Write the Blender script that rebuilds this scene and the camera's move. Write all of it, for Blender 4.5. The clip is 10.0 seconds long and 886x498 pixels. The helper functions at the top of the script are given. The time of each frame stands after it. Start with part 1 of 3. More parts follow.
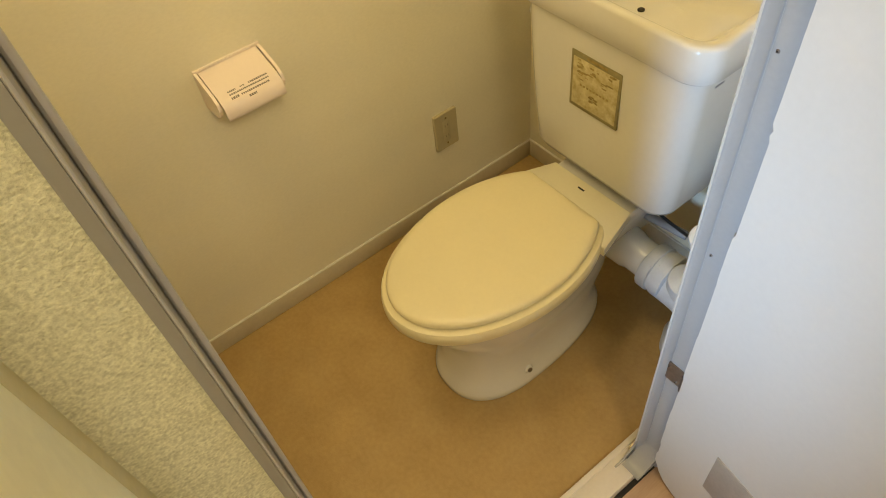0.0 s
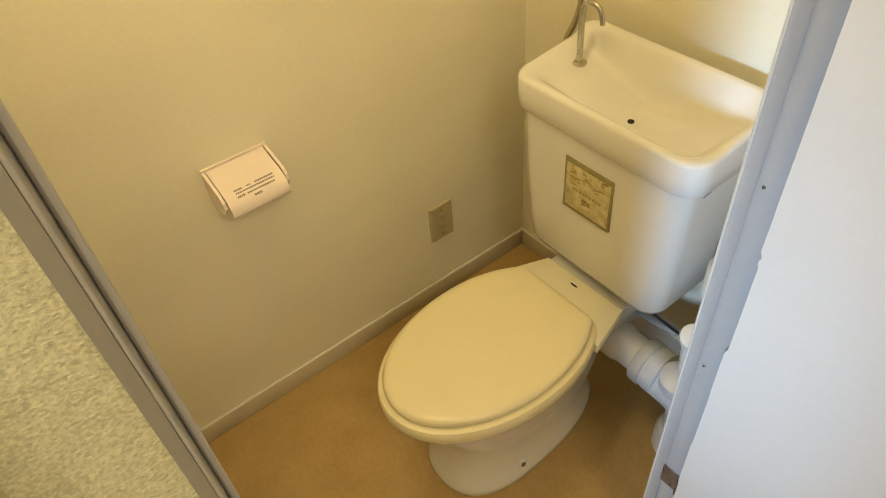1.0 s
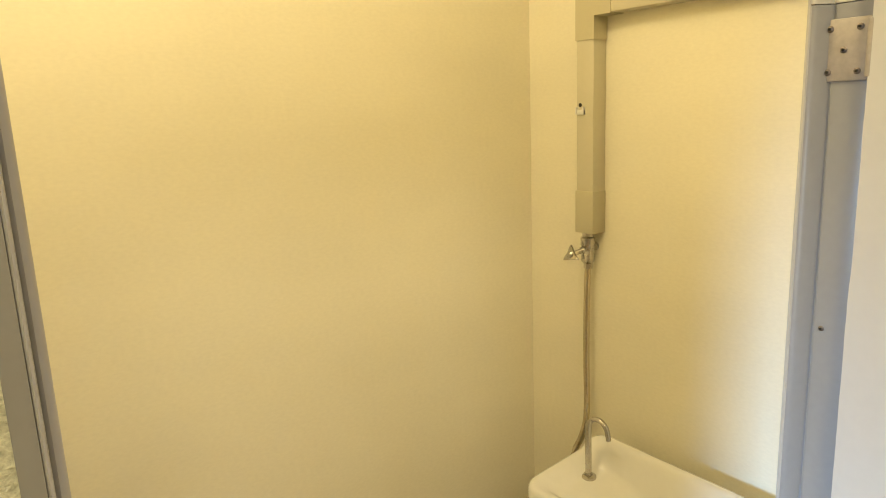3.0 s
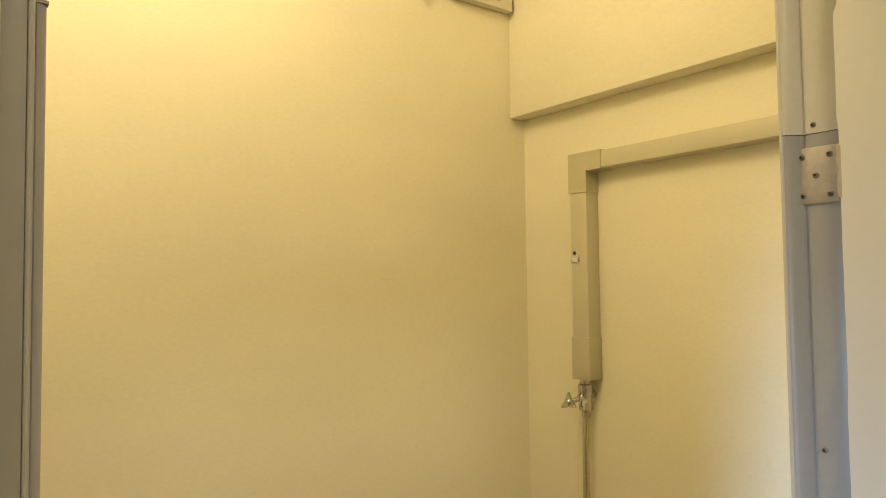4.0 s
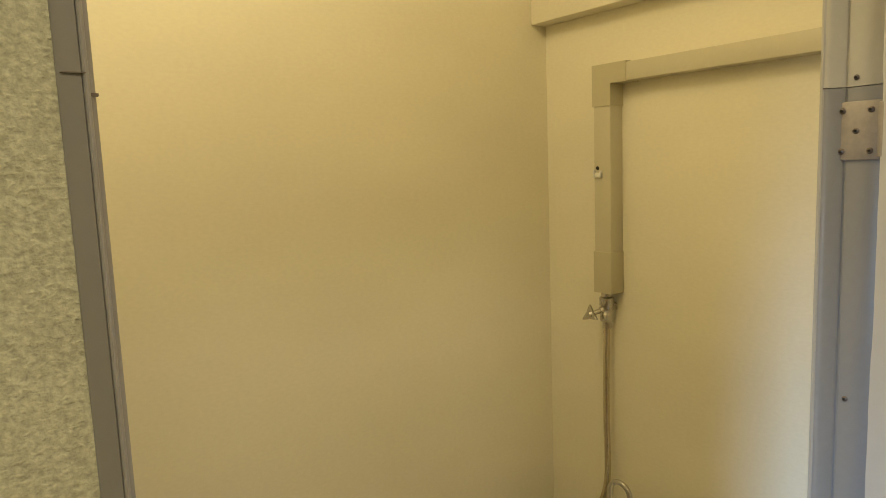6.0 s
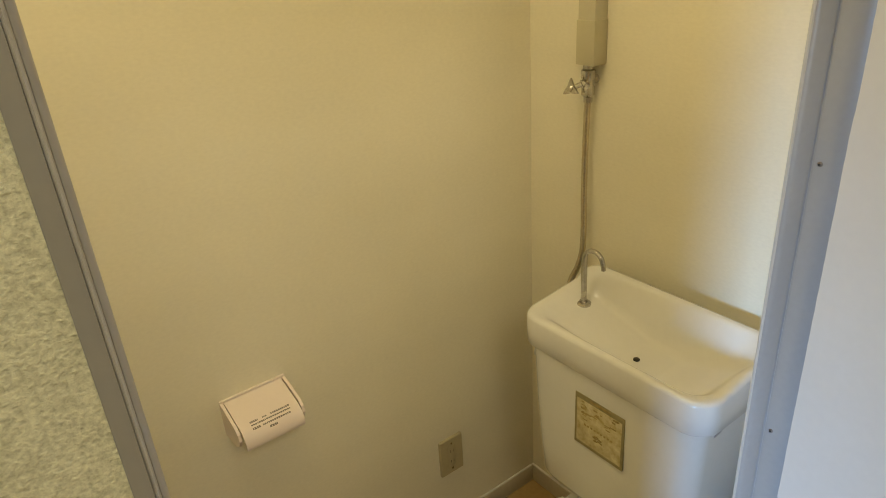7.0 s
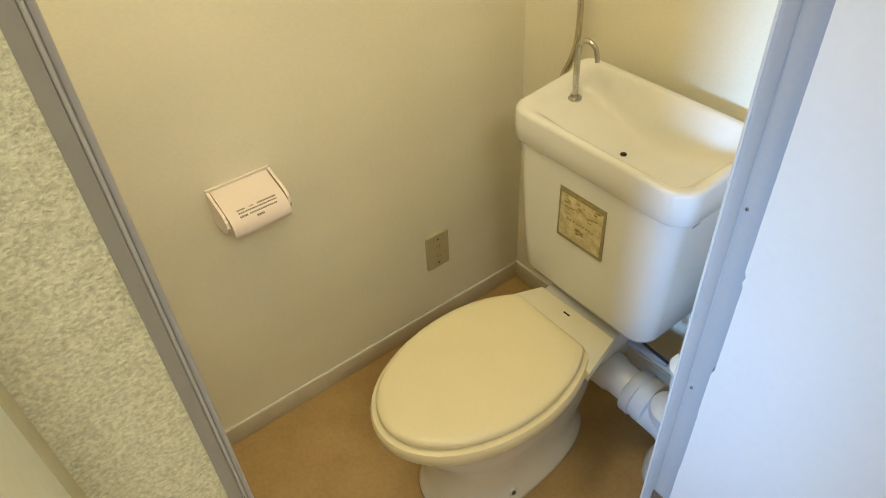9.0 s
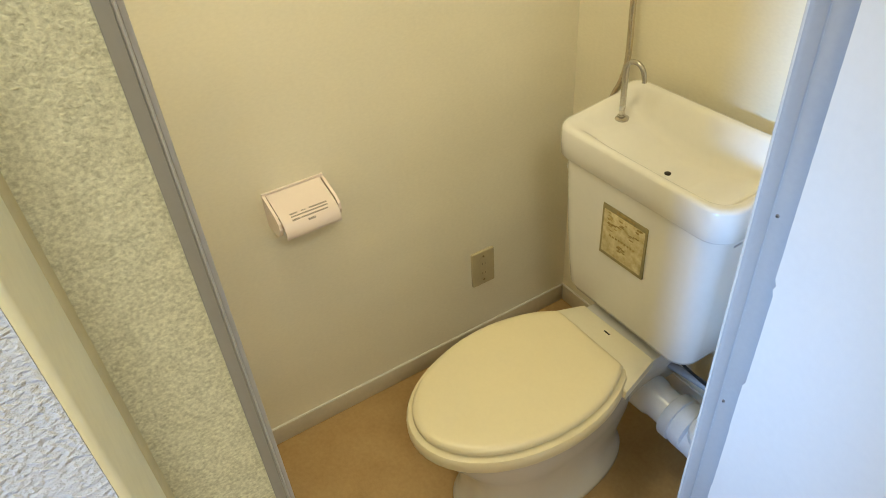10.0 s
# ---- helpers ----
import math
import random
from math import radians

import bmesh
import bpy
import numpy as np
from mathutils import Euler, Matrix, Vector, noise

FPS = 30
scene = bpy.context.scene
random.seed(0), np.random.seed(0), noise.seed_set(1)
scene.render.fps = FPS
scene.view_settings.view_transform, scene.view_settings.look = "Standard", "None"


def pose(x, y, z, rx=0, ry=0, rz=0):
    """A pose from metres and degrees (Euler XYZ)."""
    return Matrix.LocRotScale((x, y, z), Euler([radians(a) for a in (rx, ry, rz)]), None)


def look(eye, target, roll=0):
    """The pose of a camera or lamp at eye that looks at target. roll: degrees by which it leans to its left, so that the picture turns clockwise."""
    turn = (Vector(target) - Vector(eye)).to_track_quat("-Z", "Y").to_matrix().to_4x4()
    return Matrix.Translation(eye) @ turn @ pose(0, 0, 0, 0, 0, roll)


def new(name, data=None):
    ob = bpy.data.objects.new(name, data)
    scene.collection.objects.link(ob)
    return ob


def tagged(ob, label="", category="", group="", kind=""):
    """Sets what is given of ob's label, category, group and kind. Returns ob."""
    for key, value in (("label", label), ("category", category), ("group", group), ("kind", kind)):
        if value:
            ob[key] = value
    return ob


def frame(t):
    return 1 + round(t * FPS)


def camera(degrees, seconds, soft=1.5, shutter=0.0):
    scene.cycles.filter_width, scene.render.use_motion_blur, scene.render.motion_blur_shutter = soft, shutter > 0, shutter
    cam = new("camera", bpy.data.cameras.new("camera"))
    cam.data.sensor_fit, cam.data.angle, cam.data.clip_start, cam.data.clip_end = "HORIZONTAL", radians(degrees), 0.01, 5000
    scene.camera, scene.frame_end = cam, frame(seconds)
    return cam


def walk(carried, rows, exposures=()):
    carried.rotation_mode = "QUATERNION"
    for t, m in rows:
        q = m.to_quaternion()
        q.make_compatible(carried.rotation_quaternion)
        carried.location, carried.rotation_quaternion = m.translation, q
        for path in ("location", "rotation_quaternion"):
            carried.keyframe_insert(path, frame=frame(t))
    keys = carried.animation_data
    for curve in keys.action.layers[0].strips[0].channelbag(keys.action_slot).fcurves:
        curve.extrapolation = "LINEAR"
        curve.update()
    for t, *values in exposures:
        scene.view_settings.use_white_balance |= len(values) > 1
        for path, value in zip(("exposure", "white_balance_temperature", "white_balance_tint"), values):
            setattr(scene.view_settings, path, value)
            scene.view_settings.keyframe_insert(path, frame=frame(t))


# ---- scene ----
cam = camera(66.0, 10.0, soft=0.95)
PATH = [
    (0, (1.178, -1.101, 1.47), (0.082, -0.421, -0.058), -8.3),
    (0.5, (1.155, -1.098, 1.519), (-0.002, -0.333, 0.078), -6.9),
    (1, (1.15, -1.101, 1.533), (-0.029, -0.29, 0.136), -5.5),
    (1.5, (1.151, -1.105, 1.543), (-0.186, -0.171, 0.386), -4.2),
    (2, (1.155, -1.109, 1.559), (-0.321, -0.089, 0.676), -3.7),
    (2.5, (1.165, -1.112, 1.572), (-0.376, -0.027, 0.902), -2.8),
    (2.7, (1.167, -1.118, 1.577), (-0.391, -0.001, 1.007), -2.6),
    (3.8, (1.183, -1.13, 1.507), (-0.417, 0.07, 1.524), -0.9),
    (4, (1.184, -1.134, 1.51), (-0.416, 0.063, 1.599), -0.7),
    (4.5, (1.188, -1.14, 1.517), (-0.426, 0.013, 1.772), -0.5),
    (5, (1.187, -1.143, 1.515), (-0.431, 0.006, 1.76), -0.6),
    (5.2, (1.185, -1.136, 1.514), (-0.443, 0.007, 1.72), -0.7),
    (6.3, (1.179, -1.151, 1.603), (-0.42, -0.029, 1.173), -2.6),
    (6.5, (1.178, -1.142, 1.591), (-0.406, -0.043, 1.06), -2.8),
    (7, (1.169, -1.134, 1.579), (-0.293, -0.075, 0.718), -3.9),
    (7.5, (1.168, -1.134, 1.563), (-0.232, -0.175, 0.505), -5.3),
    (8, (1.165, -1.133, 1.549), (-0.142, -0.225, 0.338), -5.6),
    (8.5, (1.166, -1.132, 1.531), (-0.073, -0.276, 0.215), -5.1),
    (9, (1.184, -1.132, 1.531), (-0.046, -0.255, 0.221), -3.4),
    (9.5, (1.208, -1.126, 1.524), (-0.087, -0.289, 0.251), -4.6),
    (10, (1.248, -1.143, 1.515), (-0.126, -0.361, 0.289), -4.5),
]
EXPOSURES = [
    (0.0, -0.03, 6820, 10), (1.0, -0.02, 6820, 10), (2.5, 0.03, 6220, 10), (3.8, -0.38, 6370, 10), (4.5, -0.62, 6420, 10), (5.2, -0.68, 6320, 10),
    (6.5, -0.83, 6120, 10), (7.0, -0.52, 5970, 10), (7.5, -0.20, 5770, 10), (8.5, 0.03, 5590, 10), (10.0, 0.10, 5320, 10),
]
BULB, BULB_POWER, BULB_COLOR = (0.42, -0.94, 2.38), 15.5, (1.0, 0.807, 0.45)
WINDOW_X, WINDOW_Z, WINDOW_W, WINDOW_H, WINDOW_POWER = 2.24, 1.05, 0.36, 0.50, 5.0
HALL_FILL_POWER = 26.0
DOOR_TURN = 9.0
walk(cam, [(t, look(eye, aim, roll)) for t, eye, aim, roll in PATH], EXPOSURES)

# ---- world and light ----
world = bpy.data.worlds.new("world")
scene.world = world
world.use_nodes = True
sky = world.node_tree.nodes.new("ShaderNodeTexSky")
sky.sky_type, sky.sun_disc = "NISHITA", False
sky.sun_elevation, sky.sun_rotation = radians(40), radians(160)
background = world.node_tree.nodes["Background"]
background.inputs["Strength"].default_value = 0.1
world.node_tree.links.new(sky.outputs["Color"], background.inputs["Color"])


def lamp(name, kind, place, energy, color, **more):
    data = bpy.data.lights.new(name, kind)
    data.energy, data.color = energy, color
    for key, value in more.items():
        if key == "size":
            data.size = value
        if key == "size_y":
            data.shape, data.size_y = "RECTANGLE", value
        if key == "spread":
            data.spread = value
        if key == "radius":
            data.shadow_soft_size = value
    ob = new(name, data)
    ob.matrix_world = place
    return ob


# The warm bulb under the toilet's ceiling, and the daylight in the window of the room behind the camera.
lamp("bulb_light", "POINT", pose(*BULB), BULB_POWER, BULB_COLOR, radius=0.09)
lamp("window_light", "AREA", look((WINDOW_X, -3.95, WINDOW_Z), (0.97, 0, 0.76)), WINDOW_POWER, (0.40, 0.64, 1.0), size=WINDOW_W, size_y=WINDOW_H, spread=radians(26))

# An unseen fill light added over the hall, behind the camera, to brighten walls and door.
lamp("hall_fill_light", "AREA", look((2.10, -1.22, 2.57), (1.20, -1.05, 0.9)), HALL_FILL_POWER, (1.0, 0.86, 0.56), size=0.6, size_y=0.6)

# ---- materials ----
def material(name, color, rough=0.5, metal=0.0, vary=0.06, fine_share=0.4, depth=0.002, scale=6.0, grain=60.0, bump=0.0, bump_scale=200.0, stretch=(1, 1, 1), coat=0.0, spread=None):
    """A principled material with large soft stains, fine grain and relief in object space. spread: second colour for
    the stains, and for shaded pits where grain equals bump_scale.
    """
    m = bpy.data.materials.new(name)
    m.use_nodes = True
    nodes, links = m.node_tree.nodes, m.node_tree.links
    p = nodes["Principled BSDF"]
    p.inputs["Roughness"].default_value, p.inputs["Metallic"].default_value = rough, metal
    p.inputs["Coat Weight"].default_value = coat
    p.inputs["Coat Roughness"].default_value = 0.08
    where = nodes.new("ShaderNodeTexCoord")
    mapping = nodes.new("ShaderNodeMapping")
    mapping.inputs["Scale"].default_value = stretch
    links.new(where.outputs["Object"], mapping.inputs["Vector"])

    def cloud(size, detail):
        n = nodes.new("ShaderNodeTexNoise")
        n.inputs["Scale"].default_value, n.inputs["Detail"].default_value = size, detail
        links.new(mapping.outputs["Vector"], n.inputs["Vector"])
        return n.outputs["Fac"]

    big, fine = cloud(scale, 3), cloud(grain, 4)
    both = nodes.new("ShaderNodeMath")
    both.operation = "MULTIPLY_ADD"
    both.inputs[1].default_value = fine_share
    links.new(fine, both.inputs[0])
    part_big = nodes.new("ShaderNodeMath")
    part_big.operation = "MULTIPLY"
    part_big.inputs[1].default_value = 1 - fine_share
    links.new(big, part_big.inputs[0])
    links.new(part_big.outputs[0], both.inputs[2])
    ramp = nodes.new("ShaderNodeValToRGB")
    ramp.color_ramp.elements[0].position, ramp.color_ramp.elements[1].position = 0.32, 0.68
    low = spread or [c * (1 - vary) for c in color]
    high = color if spread else [min(1, c * (1 + vary)) for c in color]
    ramp.color_ramp.elements[0].color = (*low, 1)
    ramp.color_ramp.elements[1].color = (*high, 1)
    links.new(both.outputs[0], ramp.inputs["Fac"])
    links.new(ramp.outputs["Color"], p.inputs["Base Color"])
    gloss = nodes.new("ShaderNodeMath")
    gloss.operation = "MULTIPLY_ADD"
    gloss.inputs[1].default_value, gloss.inputs[2].default_value = 0.12, max(0.02, rough - 0.06)
    links.new(big, gloss.inputs[0])
    links.new(gloss.outputs[0], p.inputs["Roughness"])
    if bump:
        relief = nodes.new("ShaderNodeBump")
        relief.inputs["Strength"].default_value, relief.inputs["Distance"].default_value = bump, depth
        links.new(cloud(bump_scale, 3), relief.inputs["Height"])
        links.new(relief.outputs["Normal"], p.inputs["Normal"])
    return m


WALLPAPER = material("toilet_wallpaper", (0.84, 0.79, 0.625), 0.75, vary=0.06, fine_share=0.35, depth=0.003, scale=4, grain=210, bump=0.06, bump_scale=260, stretch=(0.45, 0.45, 1))
# Unseen ceiling, toned down to throw less light back on the upper walls.
CEILING = material("low_bounce_ceiling", (0.60, 0.56, 0.47), 0.8, vary=0.03, bump=0.2, bump_scale=300)
# In both slub papers the second colour follows the relief: shade painted into pits.
SLUB = material("slub_wallpaper", (0.82, 0.805, 0.61), 0.9, fine_share=0.85, depth=0.0018, scale=60, grain=560, bump=0.8, bump_scale=560, stretch=(1, 0.8, 1.0), spread=(0.48, 0.468, 0.335))
HALL_WALL = material("hall_wallpaper", (0.77, 0.79, 0.83), 0.9, fine_share=0.85, depth=0.003, scale=30, grain=460, bump=1.0, bump_scale=460, stretch=(1, 0.6, 1.0), spread=(0.62, 0.64, 0.68))
# Unseen closing walls, their warm colour chosen to warm the daylight they bounce.
CLOSING = material("warm_bounce_wall", (0.80, 0.70, 0.48), 0.8, vary=0.06, scale=4, grain=60)
VINYL = material("floor_vinyl", (0.50, 0.345, 0.145), 0.42, fine_share=0.45, scale=11, grain=95, bump=0.2, bump_scale=260, spread=(0.40, 0.262, 0.10))
SKIRT = material("skirting_vinyl", (0.60, 0.54, 0.41), 0.5, vary=0.06, scale=14, grain=90)
SKIRT_LINE = material("white_skirt_line", (0.78, 0.75, 0.68), 0.5, vary=0.08, scale=40)
HALL_FLOOR = material("hall_floor_wood", (0.60, 0.42, 0.29), 0.4, scale=5, grain=60, stretch=(8, 1, 1), spread=(0.48, 0.32, 0.21))
STEEL = material("painted_steel_frame", (0.30, 0.29, 0.275), 0.30, vary=0.05, scale=5, grain=140)
LIT_LIP = material("cream_frame_lip_lit", (0.54, 0.52, 0.47), 0.35, vary=0.05, scale=9, grain=140)
# Frame paint again, paler: the light on the hinge post is in the colour.
STEEL_LIT = material("grey_frame_paint_lit", (0.35, 0.345, 0.335), 0.30, vary=0.05, scale=5, grain=140)
# Piece above the seam: cream, with the bulb's light added to its tone.
CREAM_BULB_LIT = material("cream_frame_bulb_lit", (0.60, 0.575, 0.50), 0.32, vary=0.05, scale=5, grain=140)
# Paler frame colour for the glints along the latch post's edges.
EDGE_GLINT = material("frame_edge_highlight", (0.46, 0.445, 0.44), 0.3, vary=0.05, scale=9, grain=140)
SILL = material("aluminium_sill", (0.82, 0.75, 0.67), 0.32, metal=0.0, vary=0.04, scale=8, grain=150)
DOOR = material("white_door_laminate", (0.66, 0.645, 0.61), 0.45, vary=0.03, scale=4, grain=90, bump=0.06, bump_scale=160)
CREAM_TRIM = material("cream_corner_trim", (0.90, 0.88, 0.64), 0.45, vary=0.05, scale=18, grain=120)
CHINA = material("white_china", (0.80, 0.79, 0.75), 0.19, vary=0.02, scale=5, grain=70, coat=0.15)
PALE_IVORY = material("pale_ivory_plastic", (0.84, 0.79, 0.60), 0.32, vary=0.025, scale=7, grain=120)
IVORY = material("ivory_plastic", (0.80, 0.72, 0.47), 0.30, vary=0.025, scale=7, grain=120)
PVC = material("grey_white_pvc", (0.62, 0.64, 0.66), 0.35, vary=0.06, scale=25, grain=140)
GREY_PIPE = material("dark_grey_plastic_pipe", (0.30, 0.30, 0.31), 0.4, vary=0.08, scale=25, grain=140)
CHROME = material("worn_chrome", (0.55, 0.53, 0.49), 0.26, metal=1.0, vary=0.12, scale=40, grain=220)
BRIGHT = material("bright_polished_metal", (0.85, 0.78, 0.66), 0.25, metal=0.9, vary=0.06, scale=30, grain=220)
DUCT = material("beige_duct_plastic", (0.60, 0.56, 0.42), 0.45, vary=0.03, scale=9, grain=120)
COVER = material("darker_beige_duct_cover", (0.53, 0.49, 0.34), 0.45, vary=0.03, scale=9, grain=120)
HOLDER = material("pinkish_white_plastic", (0.86, 0.75, 0.68), 0.35, vary=0.02, scale=9, grain=120)
OUTLET = material("beige_socket_plastic", (0.48, 0.42, 0.26), 0.4, vary=0.04, scale=30, grain=160)
WHITE = material("white_plastic", (0.78, 0.77, 0.72), 0.38, vary=0.02, scale=12, grain=140)
DARK = material("dark_gap", (0.018, 0.015, 0.012), 0.6, vary=0.2, scale=30)
FAINT = material("faint_grey_print", (0.42, 0.41, 0.40), 0.6, vary=0.2, scale=200)
HOSE = material("polished_ribbed_hose", (0.62, 0.55, 0.42), 0.17, metal=1.0, vary=0.12, scale=30, grain=260)
SHADE_OLIVE = material("olive_cream_shade", (0.62, 0.56, 0.32), 0.6, vary=0.08, scale=30, grain=160)
INK = material("grey_print_ink", (0.22, 0.19, 0.17), 0.6, vary=0.25, scale=200)
STICKER = material("stained_foil_sticker", (0.74, 0.68, 0.43), 0.35, fine_share=0.25, scale=62, grain=240, spread=(0.46, 0.37, 0.14))
BORDER_AND_GAP = material("sticker_border_and_gap_shade", (0.30, 0.26, 0.13), 0.4, vary=0.15, scale=60)
STAIN = material("brown_sticker_print", (0.36, 0.27, 0.10), 0.5, vary=0.3, scale=120)
PLATE = material("grey_door_plate", (0.42, 0.41, 0.40), 0.4, metal=0.25, vary=0.1, scale=25, grain=200)
AGED = material("yellowed_white_plastic", (0.66, 0.62, 0.49), 0.42, vary=0.05, scale=14, grain=140)
GRILLE_SHADE = material("grille_inner_shade", (0.045, 0.036, 0.022), 0.8, vary=0.3, scale=60)
HINGE = material("dull_steel_hinge", (0.44, 0.40, 0.36), 0.5, metal=0.3, vary=0.15, scale=40, grain=200)
BRONZE = material("dark_metal_and_reflection", (0.22, 0.185, 0.16), 0.4, metal=0.8, vary=0.2, scale=60)
RUBBER = material("black_cable", (0.02, 0.02, 0.02), 0.5, vary=0.2, scale=40)
RED = material("faded_red_print", (0.62, 0.40, 0.33), 0.5, vary=0.15, scale=90)


# ---- mesh helpers ----
def finish(name, bm, mat, parent=None, label="", smooth=None):
    bmesh.ops.recalc_face_normals(bm, faces=bm.faces)
    mesh = bpy.data.meshes.new(name)
    bm.to_mesh(mesh)
    bm.free()
    mesh.materials.append(mat)
    if smooth is not None:
        mesh.shade_smooth()
        mesh.set_sharp_from_angle(angle=radians(smooth))
    ob = new(name, mesh)
    if parent is not None:
        ob.parent = parent
    if label:
        ob["label"] = label
    return ob


def part(name, bm, mat, parent, label="", smooth=40):
    return finish(name, bm, mat, parent, label, smooth)


def thing(name, label, category, at=(0, 0, 0), group=""):
    ob = new(name)
    ob.location = at
    ob.empty_display_size = 0.05
    return tagged(ob, label, category, group)


def structure(name, bm, mat, label="", smooth=None):
    return tagged(finish(name, bm, mat, None, "", smooth), label, "", "", "structure")


def box(bm, x0, x1, y0, y1, z0, z1, bevel=0.0, m=None, segments=2):
    made = bmesh.ops.create_cube(bm, size=1.0)["verts"]
    for v in made:
        v.co = Vector((x0 + (v.co.x + 0.5) * (x1 - x0), y0 + (v.co.y + 0.5) * (y1 - y0), z0 + (v.co.z + 0.5) * (z1 - z0)))
    if bevel:
        edges = list({e for v in made for e in v.link_edges})
        out = bmesh.ops.bevel(bm, geom=edges, offset=bevel, segments=segments, profile=0.5, affect="EDGES")
        made = list({v for f in out["faces"] for v in f.verts} | {v for v in made if v.is_valid})
    if m is not None:
        bmesh.ops.transform(bm, matrix=m, verts=made)
    return bm


def solid_box(*args, **more):
    return box(bmesh.new(), *args, **more)


def loft(bm, rings, cap_first=True, cap_last=True):
    """Skins closed rings of points, all of one length."""
    rows = [[bm.verts.new(p) for p in ring] for ring in rings]
    n = len(rows[0])
    for a, b in zip(rows, rows[1:]):
        for i in range(n):
            bm.faces.new((a[i], a[(i + 1) % n], b[(i + 1) % n], b[i]))
    if cap_first:
        bm.faces.new(rows[0][::-1])
    if cap_last:
        bm.faces.new(rows[-1])
    return bm


def tube(bm, path, radius, sides=14, ridges=0.0):
    """A round tube along points. radius: one number or one for each point."""
    path = [Vector(p) for p in path]
    rings, side = [], None
    for i, p in enumerate(path):
        way = (path[min(i + 1, len(path) - 1)] - path[max(i - 1, 0)]).normalized()
        if side is None:
            side = way.orthogonal().normalized()
        side = (side - way * side.dot(way)).normalized()
        up = way.cross(side)
        r = radius[i] if isinstance(radius, (list, tuple)) else radius
        r *= 1 + (ridges if i % 2 else 0)
        rings.append([p + r * (math.cos(a) * side + math.sin(a) * up) for a in (2 * math.pi * k / sides for k in range(sides))])
    return loft(bm, rings)


def curve_points(ctrl, steps):
    """Catmull-Rom through the control points."""
    ctrl = [Vector(c) for c in ctrl]
    ctrl = [2 * ctrl[0] - ctrl[1], *ctrl, 2 * ctrl[-1] - ctrl[-2]]
    out = []
    for a, b, c, d in zip(ctrl, ctrl[1:], ctrl[2:], ctrl[3:]):
        for k in range(steps):
            t = k / steps
            out.append(0.5 * (2 * b + (c - a) * t + (2 * a - 5 * b + 4 * c - d) * t * t + (3 * b - a - 3 * c + d) * t ** 3))
    return out + [ctrl[-2]]


def spindle(bm, place, way, profile, sides=24):
    """A turned solid: (distance along way, radius) pairs from place."""
    way = Vector(way).normalized()
    side = way.orthogonal().normalized()
    up = way.cross(side)
    rings = [[Vector(place) + d * way + r * (math.cos(a) * side + math.sin(a) * up) for a in (2 * math.pi * k / sides for k in range(sides))] for d, r in profile]
    return loft(bm, rings)


def prism(bm, outline, axis, lo, hi):
    """An outline of 2D points pushed along an axis (x: points are y, z; y: x, z; z: x, y)."""
    def at(p, d):
        return {"x": (d, p[0], p[1]), "y": (p[0], d, p[1]), "z": (p[0], p[1], d)}[axis]
    return loft(bm, [[at(p, lo) for p in outline], [at(p, hi) for p in outline]])


def rounded(x0, x1, y0, y1, r, n=8):
    """A rectangle's outline with round corners."""
    out = []
    for cx, cy, start in ((x1 - r, y1 - r, 0), (x0 + r, y1 - r, 90), (x0 + r, y0 + r, 180), (x1 - r, y0 + r, 270)):
        for k in range(n + 1):
            a = radians(start + 90 * k / n)
            out.append((cx + r * math.cos(a), cy + r * math.sin(a)))
    return out


# ---- the room's shell ----
CEIL = 2.62
ROOM_X, HALL_X = 0.83, 0.915
FRONT = -1.30
structure("floor", solid_box(-0.12, 0.86, FRONT - 0.1, 0.12, -0.10, 0.0), VINYL, "tan mottled vinyl toilet floor")
structure("wall_west", solid_box(-0.12, 0.0, FRONT - 0.1, 0.12, 0.0, CEIL), WALLPAPER, "cream embossed wallpaper on the long wall")
structure("wall_north", solid_box(0.0, 1.6, 0.0, 0.12, -0.10, CEIL), WALLPAPER, "cream wallpaper behind the cistern")
structure("wall_south", solid_box(0.0, 0.86, FRONT - 0.1, FRONT, 0.0, CEIL), WALLPAPER, "plain closing wall of the toilet")
structure("ceiling", solid_box(-0.12, 2.70, -4.15, 0.12, CEIL, CEIL + 0.1), CEILING, "plain unseen ceiling, beige to dim its bounce")
structure("beam", solid_box(0.0, ROOM_X, -0.046, 0.0, 1.888, CEIL, bevel=0.003), WALLPAPER, "papered beam along the back wall", 30)
structure("wall_east", solid_box(0.852, HALL_X, -0.430, 0.0, 0.0, CEIL), WALLPAPER, "wall beside the door frame")
structure("wall_east_upper", solid_box(0.852, HALL_X, -1.122, -0.430, 1.905, CEIL), WALLPAPER, "wall over the door frame")
structure("wall_hall", solid_box(0.852, 0.9205, -1.180, -1.1172, 0.0, CEIL), SLUB, "greenish grey slub wallpaper beside the door frame")
structure("wall_hall_far", solid_box(0.86, 1.03, -4.0, -1.1845, -0.10, CEIL), HALL_WALL, "white slub wallpaper in the hall")
structure("hall_floor", solid_box(0.86, 2.70, -4.15, 0.12, -0.11, -0.012), HALL_FLOOR, "brown wooden hall floor")
structure("wall_hall_east", solid_box(2.60, 2.70, -4.15, 0.12, -0.012, CEIL), CLOSING, "plain closing wall of the hall")
bm = bmesh.new()
W0, W1 = WINDOW_X - WINDOW_W / 2, WINDOW_X + WINDOW_W / 2
Z0, Z1 = WINDOW_Z - WINDOW_H / 2, WINDOW_Z + WINDOW_H / 2
box(bm, 1.03, W0, -4.1, -4.0, -0.012, CEIL)
box(bm, W1, 2.60, -4.1, -4.0, -0.012, CEIL)
box(bm, W0, W1, -4.1, -4.0, Z1, CEIL)
box(bm, W0, W1, -4.1, -4.0, -0.012, Z0)
